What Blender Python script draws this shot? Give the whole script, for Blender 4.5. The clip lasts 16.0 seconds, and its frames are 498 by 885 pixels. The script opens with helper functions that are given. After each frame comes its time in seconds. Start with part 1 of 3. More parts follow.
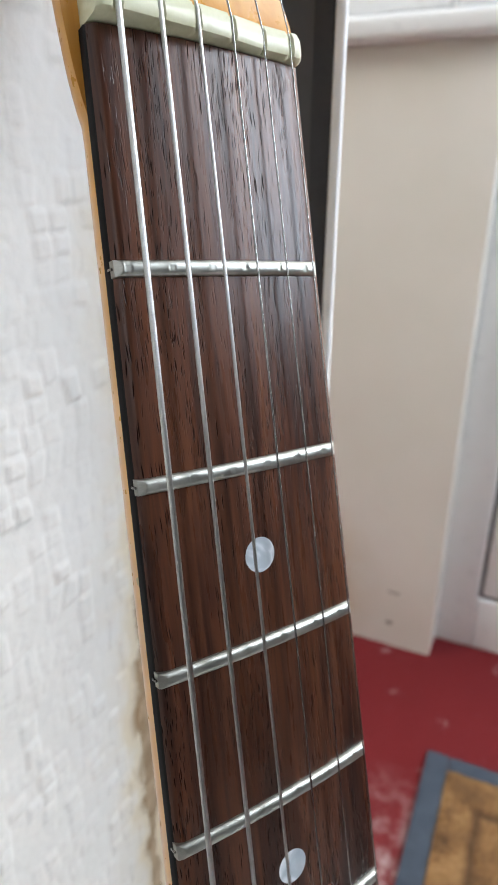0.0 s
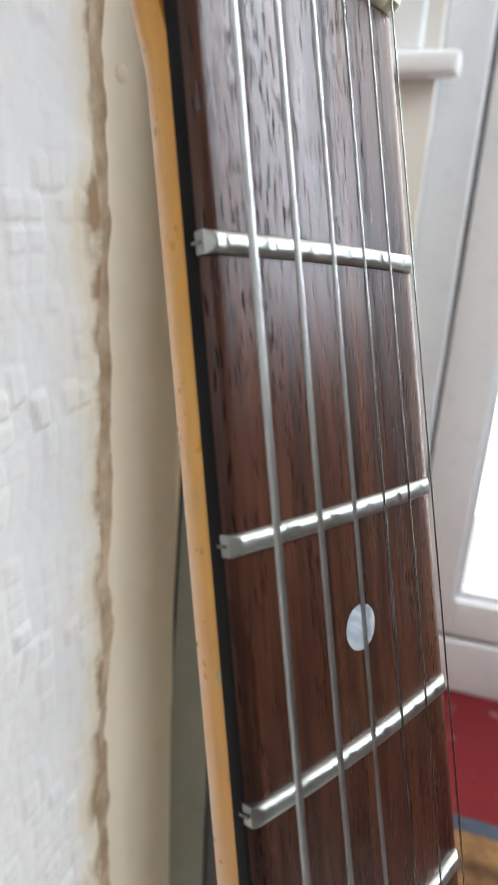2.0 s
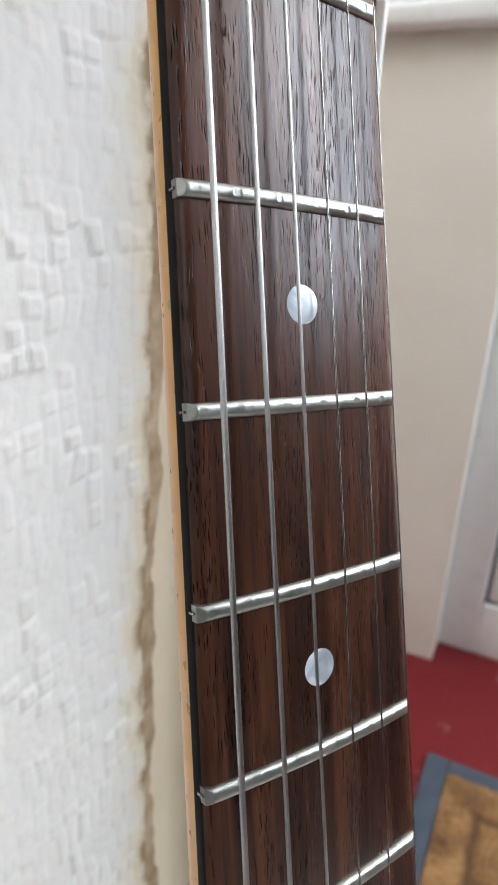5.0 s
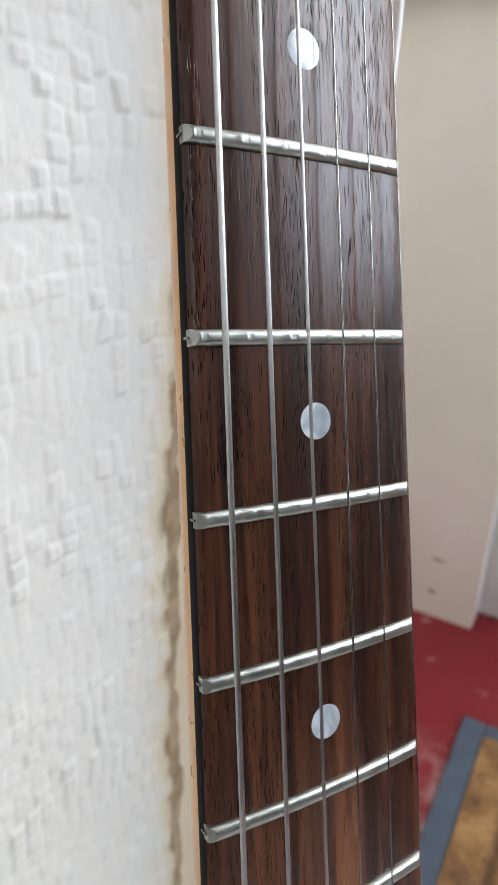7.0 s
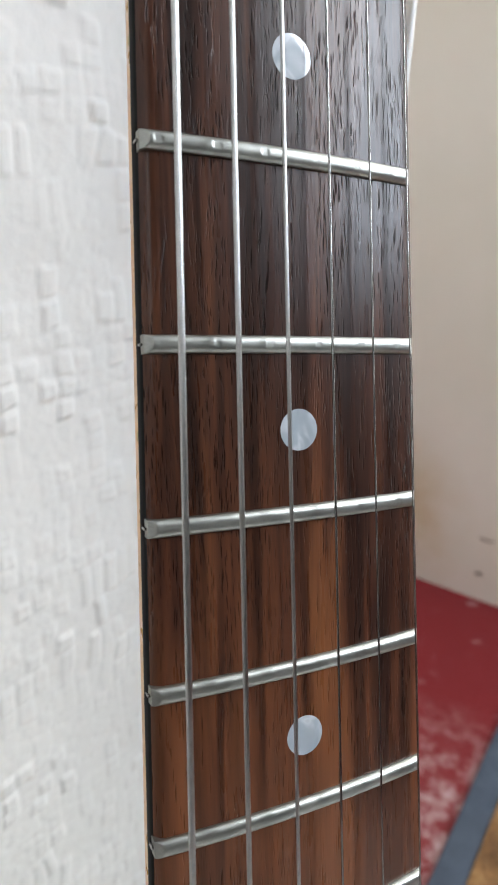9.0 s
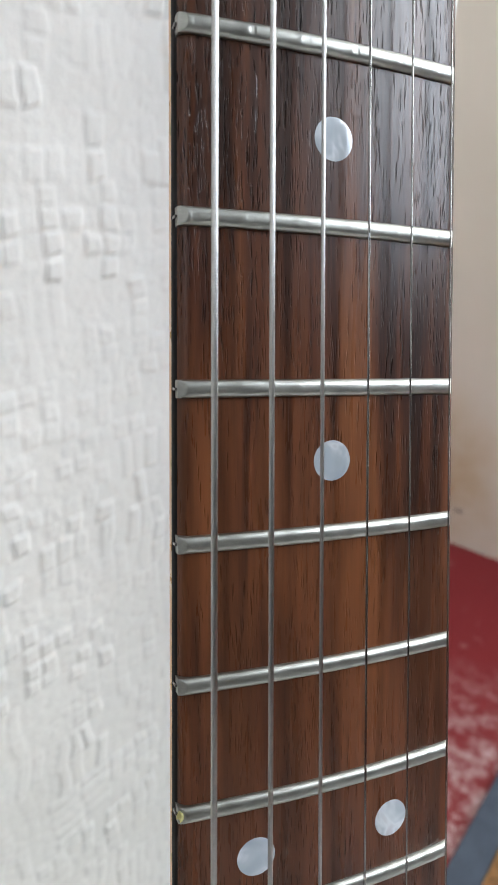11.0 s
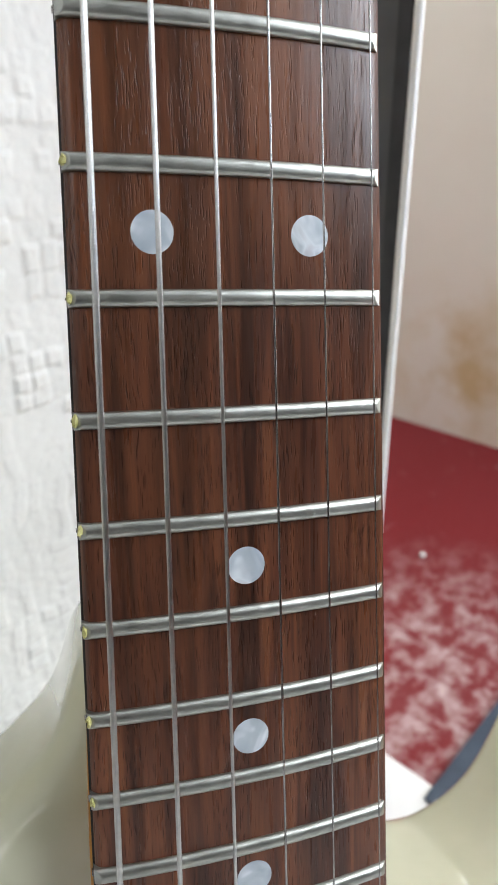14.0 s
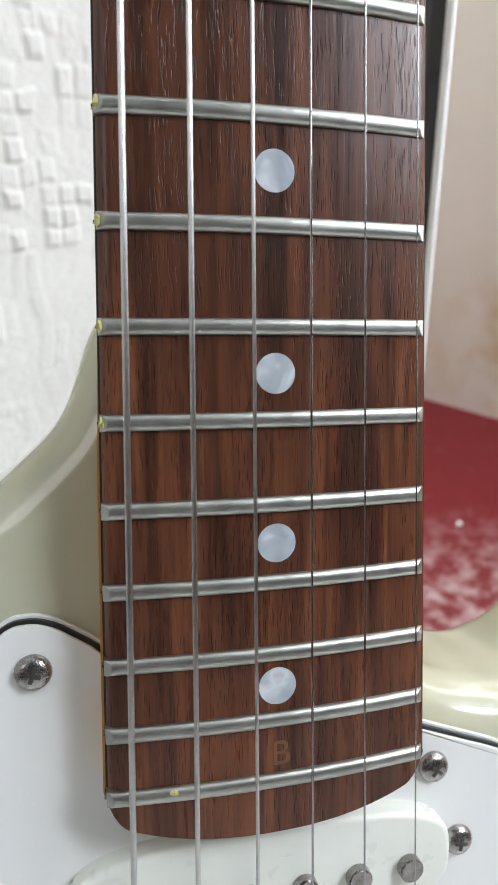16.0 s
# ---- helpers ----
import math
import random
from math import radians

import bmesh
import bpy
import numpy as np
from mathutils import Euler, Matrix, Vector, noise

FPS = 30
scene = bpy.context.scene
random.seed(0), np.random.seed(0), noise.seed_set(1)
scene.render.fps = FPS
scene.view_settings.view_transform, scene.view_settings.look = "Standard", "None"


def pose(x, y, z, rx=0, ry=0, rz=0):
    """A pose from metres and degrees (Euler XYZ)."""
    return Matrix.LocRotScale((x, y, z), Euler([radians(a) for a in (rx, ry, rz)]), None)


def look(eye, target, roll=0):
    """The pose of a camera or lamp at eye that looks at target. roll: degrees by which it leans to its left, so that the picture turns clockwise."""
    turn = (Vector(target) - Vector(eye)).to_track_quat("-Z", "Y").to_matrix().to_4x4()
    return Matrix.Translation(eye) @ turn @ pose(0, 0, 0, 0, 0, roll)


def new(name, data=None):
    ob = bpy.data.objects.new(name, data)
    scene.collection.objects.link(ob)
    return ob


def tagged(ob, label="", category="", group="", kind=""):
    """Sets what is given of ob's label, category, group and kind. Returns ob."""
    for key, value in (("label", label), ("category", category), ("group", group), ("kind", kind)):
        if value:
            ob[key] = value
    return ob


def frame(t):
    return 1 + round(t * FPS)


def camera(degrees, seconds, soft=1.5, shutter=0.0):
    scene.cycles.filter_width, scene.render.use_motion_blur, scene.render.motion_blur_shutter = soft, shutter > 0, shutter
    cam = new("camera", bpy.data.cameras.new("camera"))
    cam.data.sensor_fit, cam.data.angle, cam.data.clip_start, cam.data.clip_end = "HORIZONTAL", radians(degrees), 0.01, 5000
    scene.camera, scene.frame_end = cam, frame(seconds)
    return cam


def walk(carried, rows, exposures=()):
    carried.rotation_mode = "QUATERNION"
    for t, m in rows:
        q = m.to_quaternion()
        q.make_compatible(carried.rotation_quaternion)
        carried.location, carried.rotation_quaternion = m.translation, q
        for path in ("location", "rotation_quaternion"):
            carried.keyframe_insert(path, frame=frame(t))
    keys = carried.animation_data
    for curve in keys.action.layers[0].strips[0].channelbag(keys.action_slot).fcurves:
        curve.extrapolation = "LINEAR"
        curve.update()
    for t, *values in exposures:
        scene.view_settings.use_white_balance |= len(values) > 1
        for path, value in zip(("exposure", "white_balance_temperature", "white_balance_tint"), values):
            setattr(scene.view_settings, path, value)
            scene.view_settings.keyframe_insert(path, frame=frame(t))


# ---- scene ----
cam = camera(42.05, 16.0, soft=1.15)
# a small aperture, focused on the strings
cam.data.dof.use_dof = True
cam.data.dof.focus_distance, cam.data.dof.aperture_fstop = 0.106, 38.0

# ---- the camera's way: down along the neck of the leaning guitar ----
PATH = [
    (0.0, pose(-0.1094, -0.058, 0.7064, 66.87, -0.07, -65.3)),
    (0.5, pose(-0.1085, -0.0411, 0.7017, 67.84, -1.85, -68.42)),
    (1.0, pose(-0.1007, -0.0299, 0.6995, 69.16, -2.91, -72.13)),
    (1.5, pose(-0.0967, -0.0213, 0.6978, 69.22, -3.62, -73.8)),
    (2.0, pose(-0.0954, -0.0227, 0.6959, 69.78, -2.96, -73.17)),
    (2.5, pose(-0.0953, -0.0297, 0.6945, 68.61, -1.94, -70.07)),
    (3.0, pose(-0.0985, -0.0338, 0.6885, 68.3, -2.54, -69.24)),
    (3.5, pose(-0.1024, -0.0399, 0.6797, 67.74, -2.56, -67.61)),
    (3.7, pose(-0.1029, -0.0424, 0.6774, 68.01, -2.66, -67.63)),
    (5.8, pose(-0.1264, -0.064, 0.6493, 68.27, -2.24, -61.55)),
    (6.0, pose(-0.1269, -0.0655, 0.6471, 68.04, -2.16, -61.35)),
    (6.5, pose(-0.1289, -0.0705, 0.6354, 67.78, -2.14, -60.28)),
    (7.0, pose(-0.1287, -0.0734, 0.6229, 67.49, -1.98, -59.66)),
    (7.5, pose(-0.1288, -0.0757, 0.61, 68.15, -2.51, -58.65)),
    (8.0, pose(-0.1281, -0.0779, 0.5932, 67.97, -2.35, -57.81)),
    (8.5, pose(-0.1243, -0.0832, 0.58, 67.94, -1.92, -56.68)),
    (8.7, pose(-0.1238, -0.0859, 0.5745, 68.24, -1.68, -55.92)),
    (10.8, pose(-0.1305, -0.0995, 0.5324, 65.98, -1.22, -50.8)),
    (11.0, pose(-0.1341, -0.1016, 0.5277, 66.99, -1.31, -50.54)),
    (11.5, pose(-0.1325, -0.1089, 0.5085, 65.75, -0.57, -48.95)),
    (12.0, pose(-0.1302, -0.116, 0.495, 65.13, -0.34, -49.32)),
    (12.5, pose(-0.1311, -0.119, 0.4839, 64.55, -0.27, -48.26)),
    (13.0, pose(-0.1348, -0.1238, 0.4711, 64.56, 0.45, -46.55)),
    (13.5, pose(-0.1365, -0.1337, 0.4523, 64.15, 1.33, -46.07)),
    (14.0, pose(-0.1405, -0.1404, 0.4401, 64.08, 1.16, -46.11)),
    (14.5, pose(-0.1451, -0.1419, 0.4237, 64.88, 1.5, -44.74)),
    (15.0, pose(-0.1455, -0.145, 0.4067, 65.68, 1.1, -44.07)),
    (15.5, pose(-0.1519, -0.1482, 0.3922, 66.11, 1.17, -43.06)),
    (16.0, pose(-0.1539, -0.1538, 0.3774, 65.93, 1.34, -42.93)),
]
EXPO = [(0.0, -0.06), (8.0, -0.06), (11.0, -0.08), (12.5, 0.06), (13.5, 0.16), (16.0, 0.20)]

walk(cam, PATH, exposures=EXPO)

# ---- light: an overcast day through the windows of a small porch ----
world = bpy.data.worlds.new("overcast_sky")
scene.world = world
world.use_nodes = True
wn = world.node_tree
sky = wn.nodes.new("ShaderNodeTexSky")
sky.sky_type = 'NISHITA'
sky.sun_disc = False
sky.sun_elevation = radians(40)
sky.sun_rotation = radians(160)
wn.links.new(sky.outputs[0], wn.nodes["Background"].inputs[0])
wn.nodes["Background"].inputs[1].default_value = 0.12


def sky_panel(name, matrix, sx, sy, watts, colour):
    d = bpy.data.lights.new(name, 'AREA')
    d.shape = 'RECTANGLE'
    d.size, d.size_y, d.energy, d.color = sx, sy, watts, colour
    ob = new(name, d)
    ob.matrix_world = matrix
    return ob


sun = bpy.data.lights.new("sun", 'SUN')
sun.energy, sun.angle, sun.color = 0.6, radians(20), (1.0, 0.97, 0.92)
new("sun", sun).matrix_world = look((0, 0, 0), (-0.35, 0.75, -0.7))
# daylight standing in the openings; the west and passage panels are added fill
sky_panel("window_daylight", look((0.525, -1.27, 1.52), (0.30, 0, 1.2)), 0.42, 1.0, 24, (0.77, 0.865, 1.0))
# added fill from an unseen side, lifts the beige wall
sky_panel("west_daylight", look((-1.96, -0.45, 1.62), (0.2, -0.2, 1.0)), 0.9, 0.9, 4.5, (1.0, 0.97, 0.92))
# added lamp behind the papered wall, brightens the beige wall without touching the guitar
sky_panel("passage_daylight", look((-0.15, 1.24, 1.6), (0.5, 0.2, 0.7)), 0.5, 0.8, 13, (1.0, 0.965, 0.90))
sky_panel("door_daylight", look((0.835, -0.395, 1.05), (0, -0.395, 0.9)), 0.55, 1.7, 7, (1.0, 0.975, 0.94))
sky_panel("side_window_daylight", look((0.82, 0.38, 1.4), (0, 0.38, 1.1)), 0.56, 0.9, 5, (1.0, 0.975, 0.94))

# ---- materials ----


class Nodes:
    def __init__(self, name, rough=0.5, metal=0.0):
        self.m = bpy.data.materials.new(name)
        self.m.use_nodes = True
        self.t = self.m.node_tree
        self.b = self.t.nodes["Principled BSDF"]
        self.b.inputs["Roughness"].default_value = rough
        self.b.inputs["Metallic"].default_value = metal
        self.co = self.t.nodes.new("ShaderNodeTexCoord").outputs["Object"]

    def put(self, kind, ins=(), **kw):
        n = self.t.nodes.new(kind)
        for k, v in kw.items():
            if k == "operation":
                n.operation = v
            elif k == "blend":
                n.blend_type = v
            elif k == "data":
                n.data_type = v
        for k, v in dict(ins).items():
            if isinstance(v, bpy.types.NodeSocket):
                self.t.links.new(v, n.inputs[k])
            else:
                n.inputs[k].default_value = v
        return n

    def mapped(self, scale=(1, 1, 1), loc=(0, 0, 0), src=None):
        return self.put("ShaderNodeMapping", {"Vector": src or self.co, "Scale": scale, "Location": loc}).outputs[0]

    def noise(self, scale, detail=4, vec=None, rough=0.55, dist=0.0):
        return self.put("ShaderNodeTexNoise", {"Vector": vec or self.co, "Scale": scale, "Detail": detail,
                                               "Roughness": rough, "Distortion": dist}).outputs["Fac"]

    def ramp(self, fac, *stops):
        n = self.put("ShaderNodeValToRGB", {"Fac": fac})
        e = n.color_ramp.elements
        while len(e) < len(stops):
            e.new(0.5)
        for q, (p, c) in zip(e, stops):
            q.position = p
            q.color = (*c, 1) if isinstance(c, tuple) else (c, c, c, 1)
        return n.outputs[0]

    def mix(self, fac, a, b, blend="MIX"):
        n = self.t.nodes.new("ShaderNodeMix")
        n.data_type, n.blend_type = 'RGBA', blend
        for i, v in ((0, fac), (6, a), (7, b)):
            if isinstance(v, bpy.types.NodeSocket):
                self.t.links.new(v, n.inputs[i])
            else:
                n.inputs[i].default_value = v if i == 0 else (*v, 1)
        return n.outputs[2]

    def math(self, op, a, b=0.0):
        return self.put("ShaderNodeMath", {0: a, 1: b}, operation=op).outputs[0]

    def colour(self, v):
        self.set("Base Color", v)
        return self

    def set(self, key, v):
        if isinstance(v, bpy.types.NodeSocket):
            self.t.links.new(v, self.b.inputs[key])
        else:
            self.b.inputs[key].default_value = (*v, 1) if isinstance(v, tuple) else v
        return self

    def bump(self, height, dist=0.001, strength=0.5):
        n = self.put("ShaderNodeBump", {"Height": height, "Distance": dist, "Strength": strength})
        self.t.links.new(n.outputs[0], self.b.inputs["Normal"])
        return self


def two_tone(name, a, b, scale, rough=0.5, metal=0.0, bump=0.0, fine=None, coat=0.0):
    """A surface whose colour wanders between a and b, with fine grain in its gloss and relief."""
    n = Nodes(name, rough, metal)
    f = n.noise(scale, 5)
    g = n.noise(fine or scale * 9, 6)
    n.colour(n.mix(n.ramp(n.math("ADD", n.math("MULTIPLY", f, 0.7), n.math("MULTIPLY", g, 0.3)), (0.33, 0.0), (0.67, 1.0)), a, b))
    n.set("Roughness", n.math("ADD", n.math("MULTIPLY", g, 0.2), rough - 0.1))
    if bump:
        n.bump(g, bump, 0.6)
    if coat:
        n.set("Coat Weight", coat)
    return n.m


def rosewood():
    n = Nodes("rosewood", 0.42)
    # broad figure, fibres and open pores, all drawn out along the neck
    long = n.noise(1.0, 4, n.mapped((300, 60, 13)), dist=1.3)
    band = n.noise(1.0, 3, n.mapped((95, 20, 6), (3, 1, 2)), dist=1.5)
    fibre = n.noise(1.0, 6, n.mapped((1500, 300, 34)), rough=0.7)
    patch = n.noise(1.0, 3, n.mapped((38, 10, 14), (1, 6, 3)))
    c = n.ramp(n.math("ADD", n.math("MULTIPLY", long, 0.5), n.math("MULTIPLY", band, 0.5)),
               (0.36, (0.014, 0.0054, 0.0044)), (0.46, (0.066, 0.0200, 0.0104)), (0.54, (0.134, 0.0430, 0.0195)), (0.66, (0.220, 0.078, 0.031)))
    c = n.mix(n.math("MULTIPLY", n.ramp(patch, (0.45, 0.0), (0.64, 1.0)), 0.40), c, (0.215, 0.074, 0.030))
    streak = n.noise(1.0, 5, n.mapped((520, 120, 22), (4, 4, 1)), rough=0.65, dist=0.5)
    c = n.mix(n.math("MULTIPLY", n.ramp(streak, (0.46, 0.0), (0.66, 1.0)), 0.7), c, (0.016, 0.0056, 0.0042))
    c = n.mix(n.math("MULTIPLY", n.ramp(fibre, (0.40, 0.0), (0.75, 1.0)), 0.34), c, (0.16, 0.064, 0.034))
    pores = []
    for sc, loc, lo, hi in (((2300, 260, 160), (0, 0, 0), 0.18, 0.29), ((3000, 300, 290), (5, 3, 1), 0.20, 0.33)):
        wob = n.put("ShaderNodeVectorMath", {0: n.mapped(sc, loc), 1: n.put("ShaderNodeCombineXYZ", {0: n.math("MULTIPLY", n.noise(1.0, 2, n.mapped((60, 60, 45))), 6.0)}).outputs[0]}).outputs[0]
        pv = n.put("ShaderNodeTexVoronoi", {"Vector": wob, "Scale": 1.0, "Randomness": 1.0})
        pores.append(n.ramp(pv.outputs["Distance"], (lo, 1.0), (hi, 0.0)))
    where = n.ramp(n.noise(1.0, 3, n.mapped((190, 60, 26), (7, 2, 5))), (0.43, 0.0), (0.55, 1.0))
    where_b = n.ramp(n.noise(1.0, 2, n.mapped((120, 60, 17), (2, 9, 5))), (0.45, 0.0), (0.60, 1.0))
    pore = n.math("MAXIMUM", n.math("MULTIPLY", pores[0], where), n.math("MULTIPLY", pores[1], where_b))
    sep = n.put("ShaderNodeSeparateXYZ", {0: n.co}).outputs["Z"]
    # the open pores are finer and fewer towards the body
    pore = n.math("MULTIPLY", pore, n.ramp(n.math("MULTIPLY", sep, -2.0), (0.0, 1.0), (0.40, 0.9), (0.62, 0.70), (0.90, 0.60)))
    c = n.mix(n.math("MULTIPLY", pore, 0.88), c, (0.006, 0.0035, 0.0035))
    along = n.math("ADD", n.math("MULTIPLY", sep, -2.0), n.math("MULTIPLY", n.math("SUBTRACT", band, 0.5), 0.25))
    # brightness steps along the neck
    tone_along = n.ramp(along, (0.0, 0.84), (0.14, 0.76), (0.22, 0.58), (0.40, 0.54), (0.49, 0.84), (0.56, 1.0), (0.66, 0.84), (0.80, 0.90), (0.95, 0.98))
    c = n.mix(1.0, c, tone_along, "MULTIPLY")
    # lighter and more orange about the ninth fret
    orange_zone = n.ramp(along, (0.46, 0.0), (0.53, 1.0), (0.58, 1.0), (0.66, 0.0))
    c = n.mix(n.math("MULTIPLY", orange_zone, n.ramp(band, (0.34, 0.08), (0.58, 0.38))), c, (0.245, 0.084, 0.025))
    n.colour(c)
    n.set("Roughness", n.math("ADD", 0.20, n.math("MULTIPLY", n.noise(1.0, 4, n.mapped((600, 200, 40))), 0.18)))
    n.set("Specular IOR Level", n.math("MULTIPLY", n.math("SUBTRACT", 1.0, pore), 0.40))
    h = n.math("SUBTRACT", n.math("MULTIPLY", fibre, 0.22), pore)
    n.bump(h, 0.00020, 0.7)
    return n.m


def maple():
    n = Nodes("amber_lacquered_maple", 0.25)
    g = n.noise(1.0, 5, n.mapped((260, 260, 9)), dist=0.4)
    c = n.ramp(g, (0.35, (0.62, 0.270, 0.040)), (0.65, (0.74, 0.375, 0.080)))
    n.colour(c).set("Coat Weight", 0.2)
    n.set("Roughness", n.math("ADD", 0.22, n.math("MULTIPLY", n.noise(300, 4), 0.15)))
    return n.m


def fret_metal():
    n = Nodes("worn_nickel_silver", 0.3, 1.0)
    g = n.noise(1.0, 5, n.mapped((500, 1500, 2600)), rough=0.7)
    s = n.noise(220, 4)
    n.colour(n.ramp(n.math("ADD", n.math("MULTIPLY", g, 0.4), n.math("MULTIPLY", s, 0.6)),
                    (0.32, (0.32, 0.325, 0.295)), (0.52, (0.41, 0.415, 0.38)), (0.70, (0.51, 0.51, 0.47))))
    n.set("Roughness", n.math("ADD", 0.31, n.math("MULTIPLY", s, 0.14)))
    n.bump(g, 0.00001, 0.4)
    return n.m


def pearl():
    n = Nodes("mother_of_pearl", 0.22)
    info = n.put("ShaderNodeObjectInfo").outputs["Random"]
    off = n.put("ShaderNodeCombineXYZ", {0: n.math("MULTIPLY", info, 7.0), 1: info, 2: n.math("MULTIPLY", info, 3.0)}).outputs[0]
    v = n.put("ShaderNodeVectorMath", {0: n.co, 1: off}).outputs[0]
    f = n.put("ShaderNodeTexNoise", {"Vector": v, "Scale": 150.0, "Detail": 2.0, "Distortion": 1.2}).outputs["Fac"]
    n.colour(n.ramp(f, (0.28, (0.36, 0.41, 0.46)), (0.48, (0.46, 0.51, 0.55)), (0.60, (0.68, 0.72, 0.75)), (0.74, (0.50, 0.50, 0.53))))
    n.set("Specular IOR Level", 0.8).set("Coat Weight", 0.6)
    return n.m


def wallpaper_white():
    n = Nodes("embossed_white_wallpaper", 0.75)
    a = n.noise(14, 5)
    b = n.noise(380, 5)
    c = n.mix(n.ramp(a, (0.4, 0.0), (0.7, 1.0)), (0.71, 0.705, 0.675), (0.66, 0.655, 0.625))
    stain = n.put("ShaderNodeAttribute")
    stain.attribute_name = "stain"
    sf = n.math("MULTIPLY", stain.outputs["Fac"], n.ramp(n.noise(60, 5), (0.30, 0.25), (0.62, 1.0)))
    c = n.mix(n.ramp(sf, (0.03, 0.0), (0.40, 0.85)), c, (0.66, 0.58, 0.43))
    c = n.mix(n.ramp(sf, (0.50, 0.0), (0.85, 1.0)), c, (0.30, 0.20, 0.11))
    n.colour(c).bump(b, 0.0004, 0.45)
    return n.m


def carpet_red():
    n = Nodes("dusty_red_carpet", 0.95)
    pile = n.noise(900, 4)
    c = n.mix(n.ramp(pile, (0.3, 0.0), (0.7, 1.0)), (0.100, 0.0034, 0.0050), (0.255, 0.0100, 0.0140))
    c = n.mix(n.ramp(n.noise(6, 4), (0.35, 0.0), (0.7, 1.0)), c, (0.180, 0.0080, 0.0115))
    # plaster dust trodden in near the wall opening
    where = n.put("ShaderNodeVectorMath", {0: n.co, 1: (0.28, 0.01, 0.0)}, operation="DISTANCE").outputs["Value"]
    near = n.ramp(where, (0.06, 1.0), (0.24, 0.0))
    spots = n.ramp(n.noise(48, 5, rough=0.65), (0.44, 0.0), (0.68, 1.0))
    film = n.ramp(n.noise(15, 4), (0.35, 0.15), (0.7, 0.7))
    d = n.math("MULTIPLY", near, n.math("ADD", n.math("MULTIPLY", spots, 0.68), n.math("MULTIPLY", film, 0.07)))
    far = n.math("MULTIPLY", n.ramp(n.noise(30, 3, n.mapped((1, 1, 1), (5, 3, 1))), (0.64, 0.0), (0.74, 1.0)), 0.22)
    c = n.mix(n.math("MAXIMUM", d, far), c, (0.68, 0.56, 0.55))
    n.colour(c).bump(pile, 0.002, 0.8)
    return n.m


def coir():
    n = Nodes("brown_coir", 0.95)
    f = n.noise(1.0, 5, n.mapped((160, 420, 200)), rough=0.7)
    g = n.noise(22, 4)
    c = n.ramp(n.math("ADD", n.math("MULTIPLY", f, 0.5), n.math("MULTIPLY", g, 0.5)),
               (0.34, (0.055, 0.024, 0.009)), (0.5, (0.235, 0.118, 0.042)), (0.66, (0.46, 0.26, 0.105)))
    ink = n.put("ShaderNodeAttribute")
    ink.attribute_name = "print"
    c = n.mix(n.math("MULTIPLY", ink.outputs["Fac"], 0.8), c, (0.050, 0.020, 0.007))
    n.colour(c).bump(f, 0.003, 0.9)
    return n.m


def winding(dark, bright, rough, brushed=0.0):
    n = Nodes("nickel_wound_string", rough, 1.0)
    if brushed:
        # the wrap runs round the string and draws its gloss out lengthwise
        tan = n.put("ShaderNodeTangent")
        tan.direction_type, tan.axis = 'RADIAL', 'Z'
        n.set("Anisotropic", brushed).set("Tangent", tan.outputs[0])
    n.colour(n.mix(n.noise(900, 4), dark, bright))
    return n.m


ROSEWOOD, MAPLE, FRET, PEARL = rosewood(), maple(), fret_metal(), pearl()
PAPER, CARPET, COIR = wallpaper_white(), carpet_red(), coir()
WOUND = winding((0.50, 0.495, 0.475), (0.72, 0.715, 0.69), 0.36, 1.0)
PLAIN = winding((0.26, 0.255, 0.25), (0.42, 0.415, 0.40), 0.10)
# near-black board sides: their shade is put into the colour
SIDE_SHADE = two_tone("shaded_board_side", (0.003, 0.0025, 0.0025), (0.008, 0.006, 0.006), 120, 0.6)
SIDE_SHADE.node_tree.nodes["Principled BSDF"].inputs["Specular IOR Level"].default_value = 0.2
CLAY = two_tone("clay_marker", (0.42, 0.30, 0.13), (0.52, 0.40, 0.20), 900, 0.6)
NUT = two_tone("aged_bone", (0.62, 0.61, 0.39), (0.75, 0.74, 0.54), 160, 0.38, coat=0.2)
CREAM = two_tone("aged_white_lacquer", (0.46, 0.45, 0.32), (0.55, 0.54, 0.41), 9, 0.14, coat=0.8)
GUARD = two_tone("white_plastic", (0.772, 0.777, 0.752), (0.785, 0.79, 0.765), 3, 0.24, fine=1400)
GUARD_BLACK = two_tone("black_plastic_ply", (0.010, 0.010, 0.011), (0.02, 0.02, 0.02), 90, 0.4)
COVER = two_tone("aged_pickup_plastic", (0.70, 0.72, 0.64), (0.77, 0.78, 0.71), 30, 0.3)
STEEL = two_tone("dull_screw_steel", (0.20, 0.185, 0.175), (0.42, 0.40, 0.385), 420, 0.26, 1.0, 0.00006)
SLOT = two_tone("screw_recess", (0.05, 0.045, 0.04), (0.13, 0.12, 0.11), 600, 0.6, 0.6)
RESIDUE = two_tone("yellow_green_residue", (0.45, 0.42, 0.12), (0.66, 0.62, 0.30), 1500, 0.8, bump=0.0003)
CHROME = two_tone("chrome", (0.6, 0.6, 0.6), (0.7, 0.7, 0.7), 200, 0.15, 1.0)
STAMP = two_tone("stamped_mark", (0.15, 0.060, 0.028), (0.20, 0.085, 0.038), 600, 0.6)
TAN = two_tone("yellowed_gloss_paint", (0.67, 0.565, 0.40), (0.75, 0.65, 0.49), 10, 0.5, bump=0.0003, fine=140)
TEAR = two_tone("torn_brown_paper", (0.22, 0.14, 0.07), (0.52, 0.40, 0.27), 60, 0.9, bump=0.0012, fine=220)


